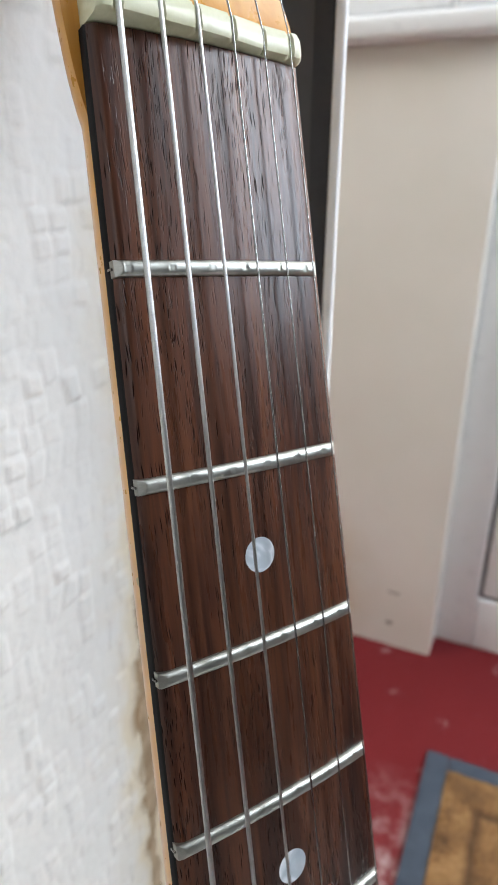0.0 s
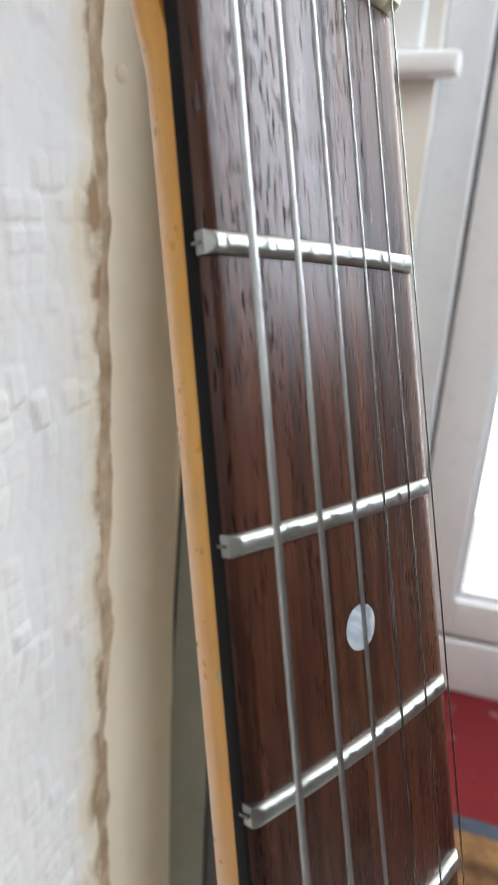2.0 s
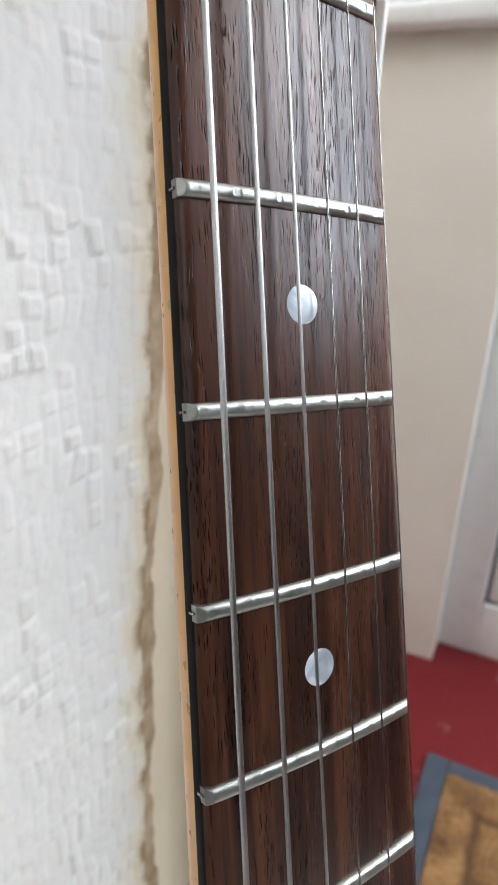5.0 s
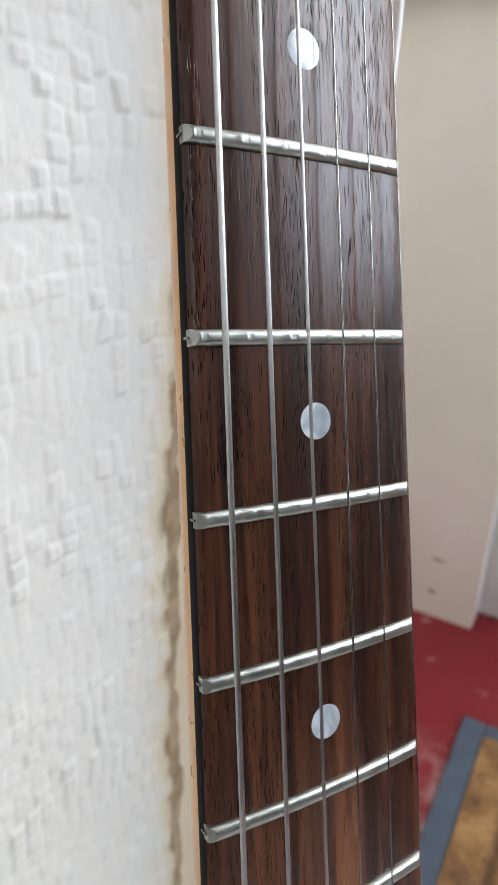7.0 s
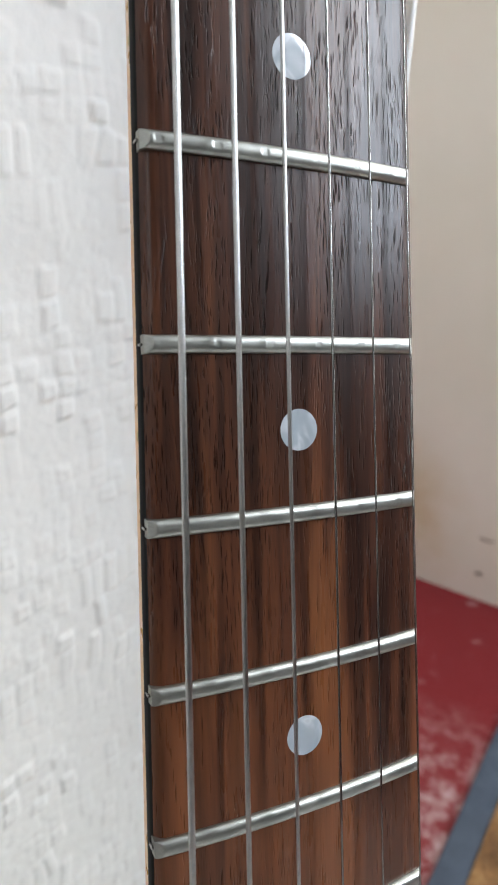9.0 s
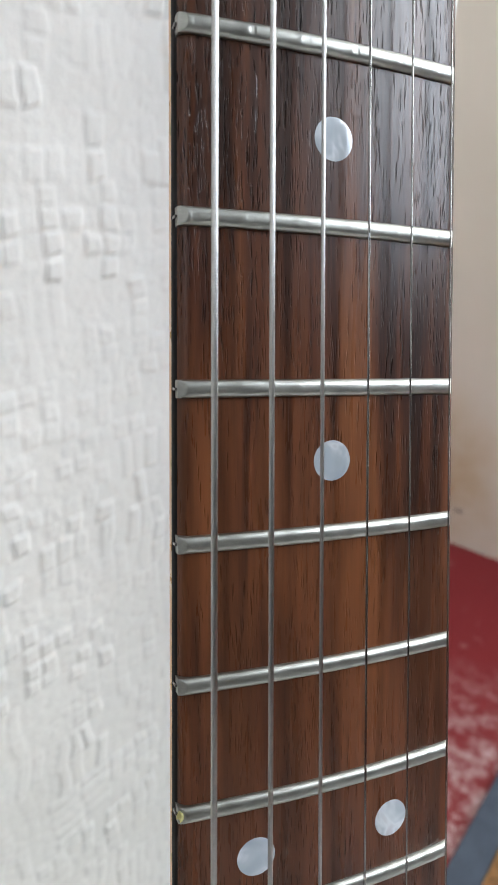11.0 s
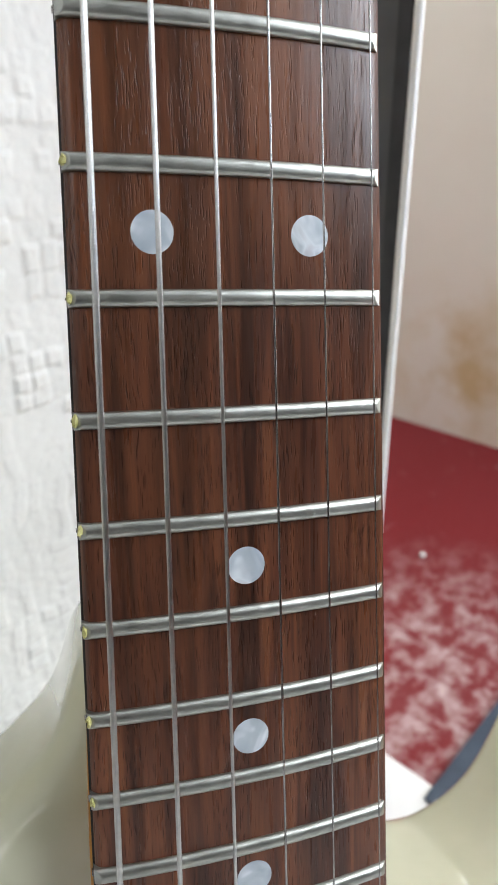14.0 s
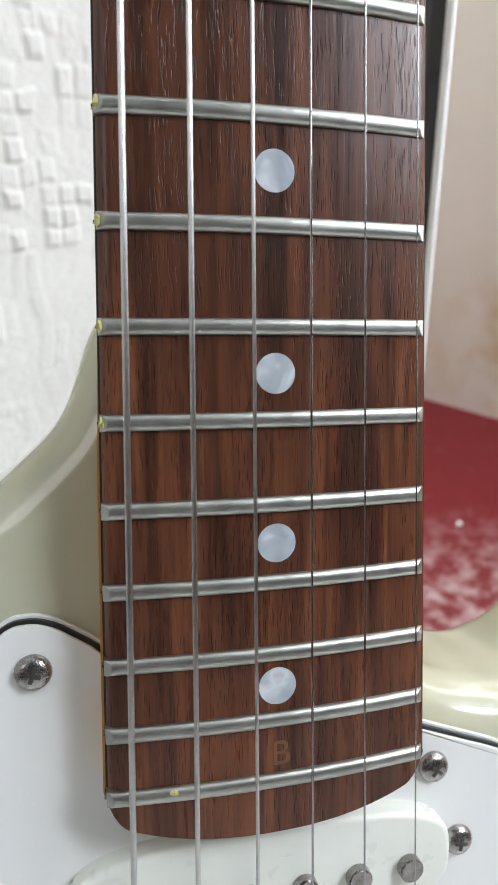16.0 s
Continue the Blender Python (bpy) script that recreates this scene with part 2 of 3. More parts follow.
def beige_paint():
    n = Nodes("stained_beige_paint", 0.6)
    f = n.noise(3.5, 5)
    c = n.mix(n.ramp(f, (0.35, 0.0), (0.65, 1.0)), (0.77, 0.74, 0.67), (0.83, 0.80, 0.745))
    # an old damp stain low on the wall
    where = n.put("ShaderNodeVectorMath", {0: n.co, 1: (0.738, 0.27, 0.10)}, operation="DISTANCE").outputs["Value"]
    damp = n.math("MULTIPLY", n.ramp(where, (0.04, 1.0), (0.17, 0.0)), n.ramp(n.noise(14, 4), (0.35, 0.0), (0.65, 1.0)))
    n.colour(n.mix(n.math("MULTIPLY", damp, 0.85), c, (0.55, 0.40, 0.18)))
    n.bump(n.noise(300, 4), 0.0002, 0.5)
    return n.m


BEIGE = beige_paint()
SMUDGE = two_tone("grey_smudge", (0.26, 0.22, 0.18), (0.42, 0.37, 0.32), 60, 0.8)
UPVC = two_tone("white_upvc", (0.80, 0.81, 0.82), (0.85, 0.86, 0.865), 5, 0.3)
GLOSS = two_tone("white_gloss_paint", (0.78, 0.78, 0.77), (0.83, 0.83, 0.82), 8, 0.3)
BOARD = two_tone("white_laminate", (0.66, 0.655, 0.64), (0.74, 0.735, 0.72), 8, 0.4)
SEAL = two_tone("black_rubber_seal", (0.012, 0.013, 0.016), (0.03, 0.03, 0.034), 100, 0.5)
GREYSEAL = two_tone("grey_rubber_gasket", (0.13, 0.13, 0.135), (0.20, 0.20, 0.205), 60, 0.6)
DARK = two_tone("dark_grey_panel", (0.045, 0.045, 0.048), (0.075, 0.075, 0.078), 12, 0.35)
GREENGREY = two_tone("grey_green_paint", (0.20, 0.205, 0.17), (0.27, 0.27, 0.225), 14, 0.5)
NAVY = two_tone("blue_grey_mat_edging", (0.030, 0.043, 0.066), (0.058, 0.078, 0.108), 40, 0.8, bump=0.001)
# for unseen walls, kept dark so guitar and strings reflect little light
DIM = two_tone("dimmed_unseen_wall", (0.13, 0.125, 0.118), (0.18, 0.175, 0.165), 4, 0.8)
PLAINWALL = two_tone("plain_plaster", (0.60, 0.60, 0.585), (0.68, 0.68, 0.665), 3, 0.8, bump=0.0004, fine=200)


def glass_material():
    n = Nodes("clear_glass", 0.02)
    n.set("Transmission Weight", 1.0).set("IOR", 1.02)
    n.colour((0.95, 0.97, 0.97))
    return n.m


GLASS = glass_material()
HAZE = bpy.data.materials.new("bright_overcast_backdrop")
HAZE.use_nodes = True
HAZE.node_tree.nodes["Principled BSDF"].inputs["Emission Color"].default_value = (0.93, 0.97, 1.0, 1)
HAZE.node_tree.nodes["Principled BSDF"].inputs["Emission Strength"].default_value = 1.1

# ---- mesh helpers ----


def finish(name, bm, material, parent=None, label="", smooth=True):
    me = bpy.data.meshes.new(name)
    bmesh.ops.recalc_face_normals(bm, faces=bm.faces)
    bm.to_mesh(me)
    bm.free()
    me.materials.append(material)
    if smooth:
        me.shade_smooth()
        me.set_sharp_from_angle(angle=radians(38))
    ob = new(name, me)
    if parent:
        ob.parent = parent
    if label:
        tagged(ob, label)
    return ob


def part(name, bm, material, parent, label=""):
    return finish(name, bm, material, parent, label)


def box(x0, x1, y0, y1, z0, z1, bevel=0.0, seg=2):
    bm = bmesh.new()
    bmesh.ops.create_cube(bm, size=1.0, matrix=Matrix.LocRotScale(((x0 + x1) / 2, (y0 + y1) / 2, (z0 + z1) / 2), None, (x1 - x0, y1 - y0, z1 - z0)))
    if bevel:
        bmesh.ops.bevel(bm, geom=bm.edges[:], offset=bevel, segments=seg, profile=0.6, affect='EDGES')
    return bm


def rings(loops, caps=True):
    """A skin over closed loops of equal length."""
    bm = bmesh.new()
    vs = [[bm.verts.new(p) for p in l] for l in loops]
    n = len(vs[0])
    for a, b in zip(vs, vs[1:]):
        for i in range(n):
            bm.faces.new((a[i], a[(i + 1) % n], b[(i + 1) % n], b[i]))
    if caps:
        bm.faces.new(vs[0])
        bm.faces.new(vs[-1])
    return bm


def smooth_loop(ctrl, per=14):
    """A closed curve through control points."""
    n, out = len(ctrl), []
    for i in range(n):
        p = [np.array(ctrl[(i + k) % n], float) for k in (-1, 0, 1, 2)]
        for k in range(per):
            t = k / per
            out.append(0.5 * (2 * p[1] + (p[2] - p[0]) * t + (2 * p[0] - 5 * p[1] + 4 * p[2] - p[3]) * t * t
                              + (3 * p[1] - p[0] - 3 * p[2] + p[3]) * t ** 3))
    return np.array(out)


def inset(loop, d):
    """The loop moved inwards by d along its own normals (loop runs clockwise or not)."""
    nxt, prv = np.roll(loop, -1, 0), np.roll(loop, 1, 0)
    tan = nxt - prv
    tan /= np.linalg.norm(tan, axis=1)[:, None] + 1e-12
    area = 0.5 * np.sum(loop[:, 0] * nxt[:, 1] - nxt[:, 0] * loop[:, 1])
    nor = np.stack([-tan[:, 1], tan[:, 0]], 1) * (1 if area > 0 else -1)
    return loop + nor * d


def slab(loop, y0, y1, r, seg=5, r_back=None):
    """A plate with an outline in x and z, front at y0 and back at y1, with rounded rims."""
    r_back = r if r_back is None else r_back
    prof = [(r * (1 - math.sin(a)), y0 + r * (1 - math.cos(a))) for a in np.linspace(0, math.pi / 2, seg + 1)]
    prof += [(r_back * (1 - math.cos(a)), y1 - r_back * (1 - math.sin(a))) for a in np.linspace(0, math.pi / 2, seg + 1)]
    return rings([[(p[0], y, p[1]) for p in inset(loop, d)] for d, y in prof])


# ---- the porch ----
H = 2.35


def wall(name, bm, material, label, category="wall"):
    return tagged(finish(name, bm, material), label, category, kind="structure")


wall("floor", box(-2.0, 0.95, -1.4, 1.3, -0.1, 0.0), CARPET, "worn red carpet with trodden plaster dust", "floor")
wall("ceiling", box(-2.1, 1.0, -1.5, 1.4, H, H + 0.1), PLAINWALL, "plain white plaster ceiling", "ceiling")


def pierced(name, axis, at, depth, a0, a1, z0, z1, hole, material, label):
    """A wall in one plane with a rectangular opening through it."""
    h0, h1, k0, k1 = hole
    bm = bmesh.new()
    for p0, p1, q0, q1 in ((a0, h0, z0, z1), (h1, a1, z0, z1), (h0, h1, z0, k0), (h0, h1, k1, z1)):
        if p1 - p0 < 1e-6 or q1 - q0 < 1e-6:
            continue
        lo, hi = (min(at, at + depth), max(at, at + depth))
        b = (lo, hi, p0, p1, q0, q1) if axis == 0 else (p0, p1, lo, hi, q0, q1)
        bmesh.ops.create_cube(bm, size=1.0, matrix=Matrix.LocRotScale(((b[0] + b[1]) / 2, (b[2] + b[3]) / 2, (b[4] + b[5]) / 2), None, (b[1] - b[0], b[3] - b[2], b[5] - b[4])))
    return wall(name, bm, material, label)


# the unseen opening here is made for the passage fill light
pierced("wall_back", 1, 1.3, 0.1, -2.1, 1.0, 0, H, (-0.42, 0.12, 1.15, 2.05), PLAINWALL, "plain pale plaster wall behind the opening")
# west and south walls are out of view, darkened to hold back bounce
pierced("wall_west", 0, -2.0, -0.1, -1.4, 1.3, 0, H, (-0.92, 0.02, 1.15, 2.09), DIM, "unseen wall, darkened to cut light from the west, around an added window")
pierced("wall_south", 1, -1.3, -0.1, -2.0, 0.95, 0, H, (0.27, 0.79, 0.96, 2.08), DIM, "unseen wall, darkened to dim reflections, around the front window")
pierced("wall_east", 0, 0.738, 0.16, 0.021, 1.3, 0, H, (0.065, 0.7, 0.90, 1.9), BEIGE, "stained beige painted wall beside the glazed door")
pierced("wall_door_head", 0, 0.80, 0.10, -1.3, 0.021, 2.05, H, (-0.5, -0.4, 2.1, 2.2), PLAINWALL, "plain wall over the glazed door")
wall("wall_door_side", box(0.80, 0.90, -1.3, -0.80, 0, 2.05), PLAINWALL, "plain wall beside the glazed door")

# wall with the embossed paper: the masonry and, on it, the paper in relief
north = wall("wall_north", box(-2.0, 0.060, 0.0745, 0.24, 0, H), PAPER, "white wallpapered wall with a basket-weave emboss and torn brown edge")


def tear_edge(z):
    """Where the paper ends, at a height."""
    s = 1 / (1 + math.exp(-(z - 0.56) / 0.04))
    return 0.058 + 0.0125 * s + 0.0022 * noise.noise((z * 21, 0.3, 0)) + 0.0012 * noise.noise((z * 75, 4.3, 0))


def emboss(x, z):
    """Height of the basket-weave relief."""
    wx = x + 0.0016 * noise.noise((x * 90, z * 90, 1.0))
    wz = z + 0.0016 * noise.noise((x * 90, z * 90, 7.0))
    # patches of small raised squares, of upright and of level strokes, with softly rounded rims
    wx += 0.0022 * noise.noise((x * 40, z * 40, 21.0))
    wz += 0.0022 * noise.noise((x * 40, z * 40, 27.0))
    cell = 0.0290
    j = math.floor(wz / cell)
    wx += 0.011 * (j % 2)
    i = math.floor(wx / cell)
    u, v = wx / cell - i, wz / cell - j
    rnd = noise.cell((i * 1.37 + 0.1, j * 2.11 + 0.1, 0.5))
    nu, nv = (4, 4) if rnd < -0.1 else (5, 2) if rnd < 0.45 else (2, 5) if rnd < 0.6 else (4, 3)
    a, b = u * nu, v * nv
    ia, ib = math.floor(a), math.floor(b)
    r = noise.cell((i * 7.3 + ia * 1.9 + 0.05, j * 5.1 + ib * 2.3 + 0.05, 3.5))
    r2 = noise.cell((i * 3.3 + ia * 2.9 + 0.05, j * 9.1 + ib * 1.3 + 0.05, 8.5))
    da = min(a - ia, 1 - a + ia) / nu * cell
    db = min(b - ib, 1 - b + ib) / nv * cell
    q = min(1.0, max(0.0, (min(da, db) - 0.0002) / 0.0008))
    raised = q * q * (3 - 2 * q)
    h = 0.0 if r < -0.35 else (0.6 + 0.6 * r2) * raised
    # worn and overpainted patches where the relief is nearly gone
    soft = min(1.0, max(0.0, 0.62 + 1.5 * noise.noise((x * 31, z * 23, 14.0))))
    h *= 0.35 + 0.65 * soft
    # short slanting creases across the weave
    crease = abs(noise.noise((wx * 70 + wz * 26, wz * 190, 33.0)))
    h -= 0.34 * max(0.0, 1 - crease / 0.07) * (1 - 0.6 * soft)
    h += 0.10 * noise.noise((x * 230, z * 230, 3.0)) + 0.40 * noise.noise((x * 42, z * 42, 9.0))
    return h


def wallpaper():
    z0, z1, x0 = 0.0, 1.05, -0.14
    nz, nx = 1050, 205
    verts, faces, stains = [], [], []
    for k in range(nz + 1):
        z = z0 + (z1 - z0) * k / nz
        e = tear_edge(z)
        for i in range(nx + 1):
            x = x0 + (e - x0) * i / nx
            d = e - x
            curl = 0.0022 * math.exp(-d / 0.0035) * (0.6 + 0.6 * noise.noise((z * 30, 1.0, 2.0)))
            bulge = 0.0016 * noise.noise((x * 14, z * 9, 5.0)) + 0.0007 * math.exp(-d / 0.02)
            fade = min(1.0, d / 0.012)
            stains.append(min(1.0, math.exp(-d / (0.0075 + 0.004 * noise.noise((z * 17, 2.0, 1.0)))) * (0.9 + 0.8 * noise.noise((z * 34, 6.0, 0))) + 0.10 * math.exp(-d / 0.022)))
            verts.append((x, 0.0722 - 0.0012 * emboss(x, z) * (0.35 + 0.65 * fade) - curl - bulge, z))
    w = nx + 1
    for k in range(nz):
        for i in range(nx):
            a = k * w + i
            faces.append((a, a + 1, a + w + 1, a + w))
    me = bpy.data.meshes.new("wallpaper")
    me.from_pydata(verts, [], faces)
    me.attributes.new("stain", "FLOAT", "POINT").data.foreach_set("value", np.clip(stains, 0, 1).astype(np.float32))
    me.materials.append(PAPER)
    me.shade_smooth()
    ob = new("wallpaper", me)
    ob.parent = north
    return ob


wallpaper()


def torn_strip():
    """The brown backing left where the paper has come away, ragged on both sides."""
    L = []
    for k in range(420):
        z = 1.05 * k / 419
        e = tear_edge(z)
        r = e + 0.0112 + 0.0045 * noise.noise((z * 26, 8.0, 0)) + 0.0022 * noise.noise((z * 95, 2.0, 0)) + 0.001 * noise.noise((z * 260, 2.0, 0))
        r = max(r, e + 0.0008)
        m = 0.5 * (e + r)
        y = 0.0722 - 0.0005 * (0.5 + noise.noise((z * 120, 3.0, 0)))
        L.append([(e - 0.006, 0.0738, z), (e - 0.002, 0.0727, z), (m, y, z), (r, 0.0727, z), (r + 0.0006, 0.0738, z)])
    part("torn_paper", rings(L), TEAR, north, "ragged brown torn paper edge")


torn_strip()

trim_a = wall("trim_architrave", rings([[(0.0350, 0.0735, z), (0.0360, 0.0730, z), (0.0820, 0.0730, z), (0.0880, 0.0722, z), (0.0950, 0.0698, z), (0.1040, 0.0656, z),
                                         (0.1105, 0.0628, z), (0.1105, 0.16, z), (0.0350, 0.16, z)] for z in np.linspace(0, H, 24)]), TAN, "yellowed gloss-painted door architrave with chipped paint", "trim")
nailbm = bmesh.new()
bmesh.ops.create_uvsphere(nailbm, u_segments=14, v_segments=8, radius=0.0032, matrix=pose(0.0905, 0.0730, 0.728) @ Matrix.Diagonal((1.4, 0.7, 1, 1)))
part("paint_lump", nailbm, TAN, trim_a, "blob of old paint over a nail")


def jamb():
    e = tagged(new("door_jamb"), "dark door jamb with black seal and white rim beside the papered wall", "door frame", kind="structure")
    def strip(back, front, x, z0=0.0, z1=2.1):
        """An upright strip whose back edge leans, as back(z)."""
        L = []
        for z in np.linspace(z0, z1, 43):
            b = back(z)
            L.append([(x, front, z), (x, b, z), (0.1134, b, z), (0.1134, front, z)])
        return rings(L)
    def lean(z):
        return max(0.0490, 0.0799 - 0.0343 * z)
    part("lining", box(0.1106, 0.1131, 0.0462, 0.0765, 0, 2.1), TAN, e, "yellowed gloss-painted lining")
    part("stop_strip", strip(lambda z: lean(z), 0.0462, 0.1096), GREENGREY, e, "grey-green painted strip")
    part("shadow_gap", strip(lambda z: lean(z) + 0.0016, 0.0463, 0.1102), SEAL, e, "black gap")
    part("panel", box(0.1114, 0.1131, 0.0215, 0.0461, 0, 2.1, 0.0003), DARK, e, "dark grey panel")
    part("seal", box(0.1104, 0.1131, 0.0148, 0.0214, 0, 2.1, 0.0008), SEAL, e, "black rubber seal")
    part("rim", box(0.1100, 0.1132, 0.0110, 0.0146, 0, 2.1, 0.0015, 4), UPVC, e, "white rounded rim")
    return e


jamb()

# white board over the carpet under the guitar, spread unseen to bounce neutral light
tagged(finish("floor_board", box(-1.30, 0.175, -1.28, 0.068, 0, 0.004, 0.001), BOARD), "white board over the red carpet, spread unseen to bounce neutral light", "floor board")


# east side: sill, side window, smudges
def side_window():
    w = tagged(new("window_1"), "white plastic side window above a rounded sill", "window", kind="structure")
    part("window_sill", box(0.704, 0.7379, -0.004, 1.2, 0.834, 0.859, 0.009, 4), UPVC, w, "white rounded window sill")
    for n, b in (("frame_side", (0.726, 0.79, 0.040, 0.085, 0.862, 1.94)), ("frame_side", (0.726, 0.79, 0.68, 0.725, 0.862, 1.94)),
                 ("frame_foot", (0.727, 0.79, 0.0852, 0.6798, 0.862, 0.908)), ("frame_head", (0.727, 0.79, 0.0852, 0.6798, 1.88, 1.94))):
        part(n, box(*b, 0.006, 3), UPVC, w)
    p = part("pane", box(0.755, 0.761, 0.085, 0.68, 0.908, 1.88), GLASS, w)
    p.visible_shadow = False


side_window()


def smudge(name, y, z, sy, sz, seed):
    loop = [(y + sy * math.cos(a) * (1 + 0.5 * noise.noise((math.cos(a) * 2, math.sin(a) * 2, seed))),
             z + sz * math.sin(a) * (1 + 0.5 * noise.noise((math.cos(a) * 2, math.sin(a) * 2, seed + 5)))) for a in np.linspace(0, 2 * math.pi, 24, endpoint=False)]
    bm = rings([[(0.7379, p[0], p[1]) for p in loop], [(0.7372, p[0], p[1]) for p in inset(np.array(loop), 0.0008)]])
    tagged(finish(name, bm, SMUDGE), "small dark scuff on the beige wall", "scuff mark", group="scuffs on the wall")


smudge("scuff_mark", 0.085, 0.100, 0.011, 0.0022, 1.0)
smudge("scuff_mark", 0.087, 0.043, 0.006, 0.0035, 2.0)
smudge("scuff_mark", 0.192, 0.058, 0.008, 0.0035, 3.0)


def glazed_door():
    d = tagged(new("door_1"), "white plastic glazed outer door, closed", "door", kind="structure")
    X = 0.79
    # fixed frame
    part("frame_jamb", box(X - 0.004, X + 0.07, -0.0345, 0.0208, 0, 2.05, 0.004, 3), UPVC, d)
    part("frame_jamb", box(X - 0.004, X + 0.07, -0.80, -0.745, 0, 2.05, 0.004, 3), UPVC, d)
    part("frame_foot", box(X - 0.004, X + 0.07, -0.7448, -0.0347, 0, 0.092, 0.004, 3), UPVC, d)
    part("frame_head", box(X - 0.004, X + 0.07, -0.7448, -0.0347, 1.99, 2.05, 0.004, 3), UPVC, d)
    # dark gaps round the leaf
    part("gasket", box(X + 0.002, X + 0.05, -0.0405, -0.0348, 0.0925, 1.989), GREYSEAL, d, "grey rubber gasket")
    part("gasket", box(X + 0.002, X + 0.05, -0.7400, -0.0407, 0.0925, 0.0985), GREYSEAL, d, "grey rubber gasket")
    # leaf
    leaf = part("door_leaf", box(X - 0.002, X + 0.05, -0.103, -0.0407, 0.0988, 1.985, 0.004, 3), UPVC, d)
    part("rail", box(X - 0.002, X + 0.05, -0.74, -0.1032, 0.0988, 0.160, 0.004, 3), UPVC, leaf)
    part("rail", box(X - 0.002, X + 0.05, -0.74, -0.1032, 1.92, 1.985, 0.004, 3), UPVC, leaf)
    part("stile", box(X - 0.002, X + 0.05, -0.74, -0.68, 0.1602, 1.9198, 0.004, 3), UPVC, leaf)
    part("bead", box(X + 0.010, X + 0.03, -0.113, -0.1032, 0.1602, 1.9198, 0.003, 3), UPVC, leaf, "white glazing bead")
    part("bead", box(X + 0.010, X + 0.03, -0.6798, -0.1132, 0.1602, 0.170, 0.003, 3), UPVC, leaf, "white glazing bead")
    p = part("pane", box(X + 0.018, X + 0.024, -0.68, -0.113, 0.17, 1.92), GLASS, leaf)
    p.visible_shadow = False


glazed_door()
tagged(finish("backdrop_east", box(1.4, 1.42, -2.5, 2.5, -0.5, 3.5), HAZE), "bright overcast daylight outside", "backdrop", kind="structure")


# windows behind the viewer; the west one is added, to frame a fill light
def west_fill_window():
    w = tagged(new("added_window_3"), "unseen window frame added round the west fill light", "window", kind="structure")
    for n, b in (("frame_side", (-2.09, -2.02, -0.92, -0.88, 1.15, 2.09)), ("frame_side", (-2.09, -2.02, -0.02, 0.02, 1.15, 2.09)),
                 ("frame_foot", (-2.09, -2.02, -0.8798, -0.0202, 1.15, 1.19)), ("frame_head", (-2.09, -2.02, -0.8798, -0.0202, 2.05, 2.09))):
        part(n, box(*b, 0.005, 2), UPVC, w)


west_fill_window()


def front_window():
    w = tagged(new("window_2"), "white framed front window letting in daylight", "window", kind="structure")
    for n, b in (("frame_side", (0.27, 0.31, -1.38, -1.32, 0.96, 2.08)), ("frame_side", (0.75, 0.79, -1.38, -1.32, 0.96, 2.08)),
                 ("frame_foot", (0.3102, 0.7498, -1.38, -1.32, 0.96, 1.0)), ("frame_head", (0.3102, 0.7498, -1.38, -1.32, 2.04, 2.08))):
        part(n, box(*b, 0.005, 2), UPVC, w)


front_window()


# ---- coir doormat ----
def doormat():
    m = tagged(new("doormat"), "brown coir doormat with a blue-grey edging on red carpet", "doormat")
    x0, x1, y0, y1 = 0.16, 0.552, -0.62, -0.012
    for b in ((x0, x1, y1 - 0.028, y1), (x0, x1, y0, y0 + 0.028), (x1 - 0.024, x1, y0 + 0.0282, y1 - 0.0282), (x0, x0 + 0.024, y0 + 0.0282, y1 - 0.0282)):
        part("edging", box(*b, 0, 0.008, 0.003), NAVY, m, "blue-grey fabric edging")
    def line_print(x, y):
        """Two nested rectangles of burnt-in brown line."""
        best = 1.0
        for m in (0.070, 0.112):
            d = min(x - x0 - m, x1 - m - x, y - y0 - m, y1 - m - y)
            best = min(best, abs(d + 0.003 * noise.noise((x * 40, y * 40, m))))
        return math.exp(-(best / 0.0065) ** 2)

    bm = bmesh.new()
    bmesh.ops.create_grid(bm, x_segments=90, y_segments=140, size=0.5, matrix=Matrix.LocRotScale(((x0 + x1) / 2, (y0 + y1) / 2, 0.010), None, (x1 - x0 - 0.0484, y1 - y0 - 0.0564, 1)))
    for v in bm.verts:
        groove = 0.003 * line_print(v.co.x, v.co.y)
        v.co.z += 0.0025 * noise.noise((v.co.x * 90, v.co.y * 90, 0)) + 0.0015 * noise.noise((v.co.x * 300, v.co.y * 300, 3)) - groove
    geo = bmesh.ops.extrude_face_region(bm, geom=bm.faces[:])
    for v in geo["geom"]:
        if isinstance(v, bmesh.types.BMVert):
            v.co.z = 0.001
    top = part("coir_top", bm, COIR, m, "rough brown coir pile with a burnt-in line border")
    ink = [line_print(v.co.x, v.co.y) for v in top.data.vertices]
    top.data.attributes.new("print", "FLOAT", "POINT").data.foreach_set("value", np.array(ink, np.float32))


doormat()

# small white crumb on the carpet
crumb = bmesh.new()
bmesh.ops.create_icosphere(crumb, subdivisions=2, radius=0.0037, matrix=pose(0.423, 0.142, 0.003) @ Matrix.Diagonal((1, 0.8, 0.7, 1)))
for v in crumb.verts:
    v.co += Vector((0.001, 0.001, 0.0005)) * noise.noise(v.co * 300)
tagged(finish("crumb", crumb, GLOSS), "small white crumb of plaster on red carpet", "crumb")

# ---- the guitar: x across, y into the board, z up along the neck from the nut ----
SCALE = 0.6477
guitar = tagged(new("electric_guitar"), "white electric guitar with rosewood fingerboard leaning against the papered wall", "guitar")
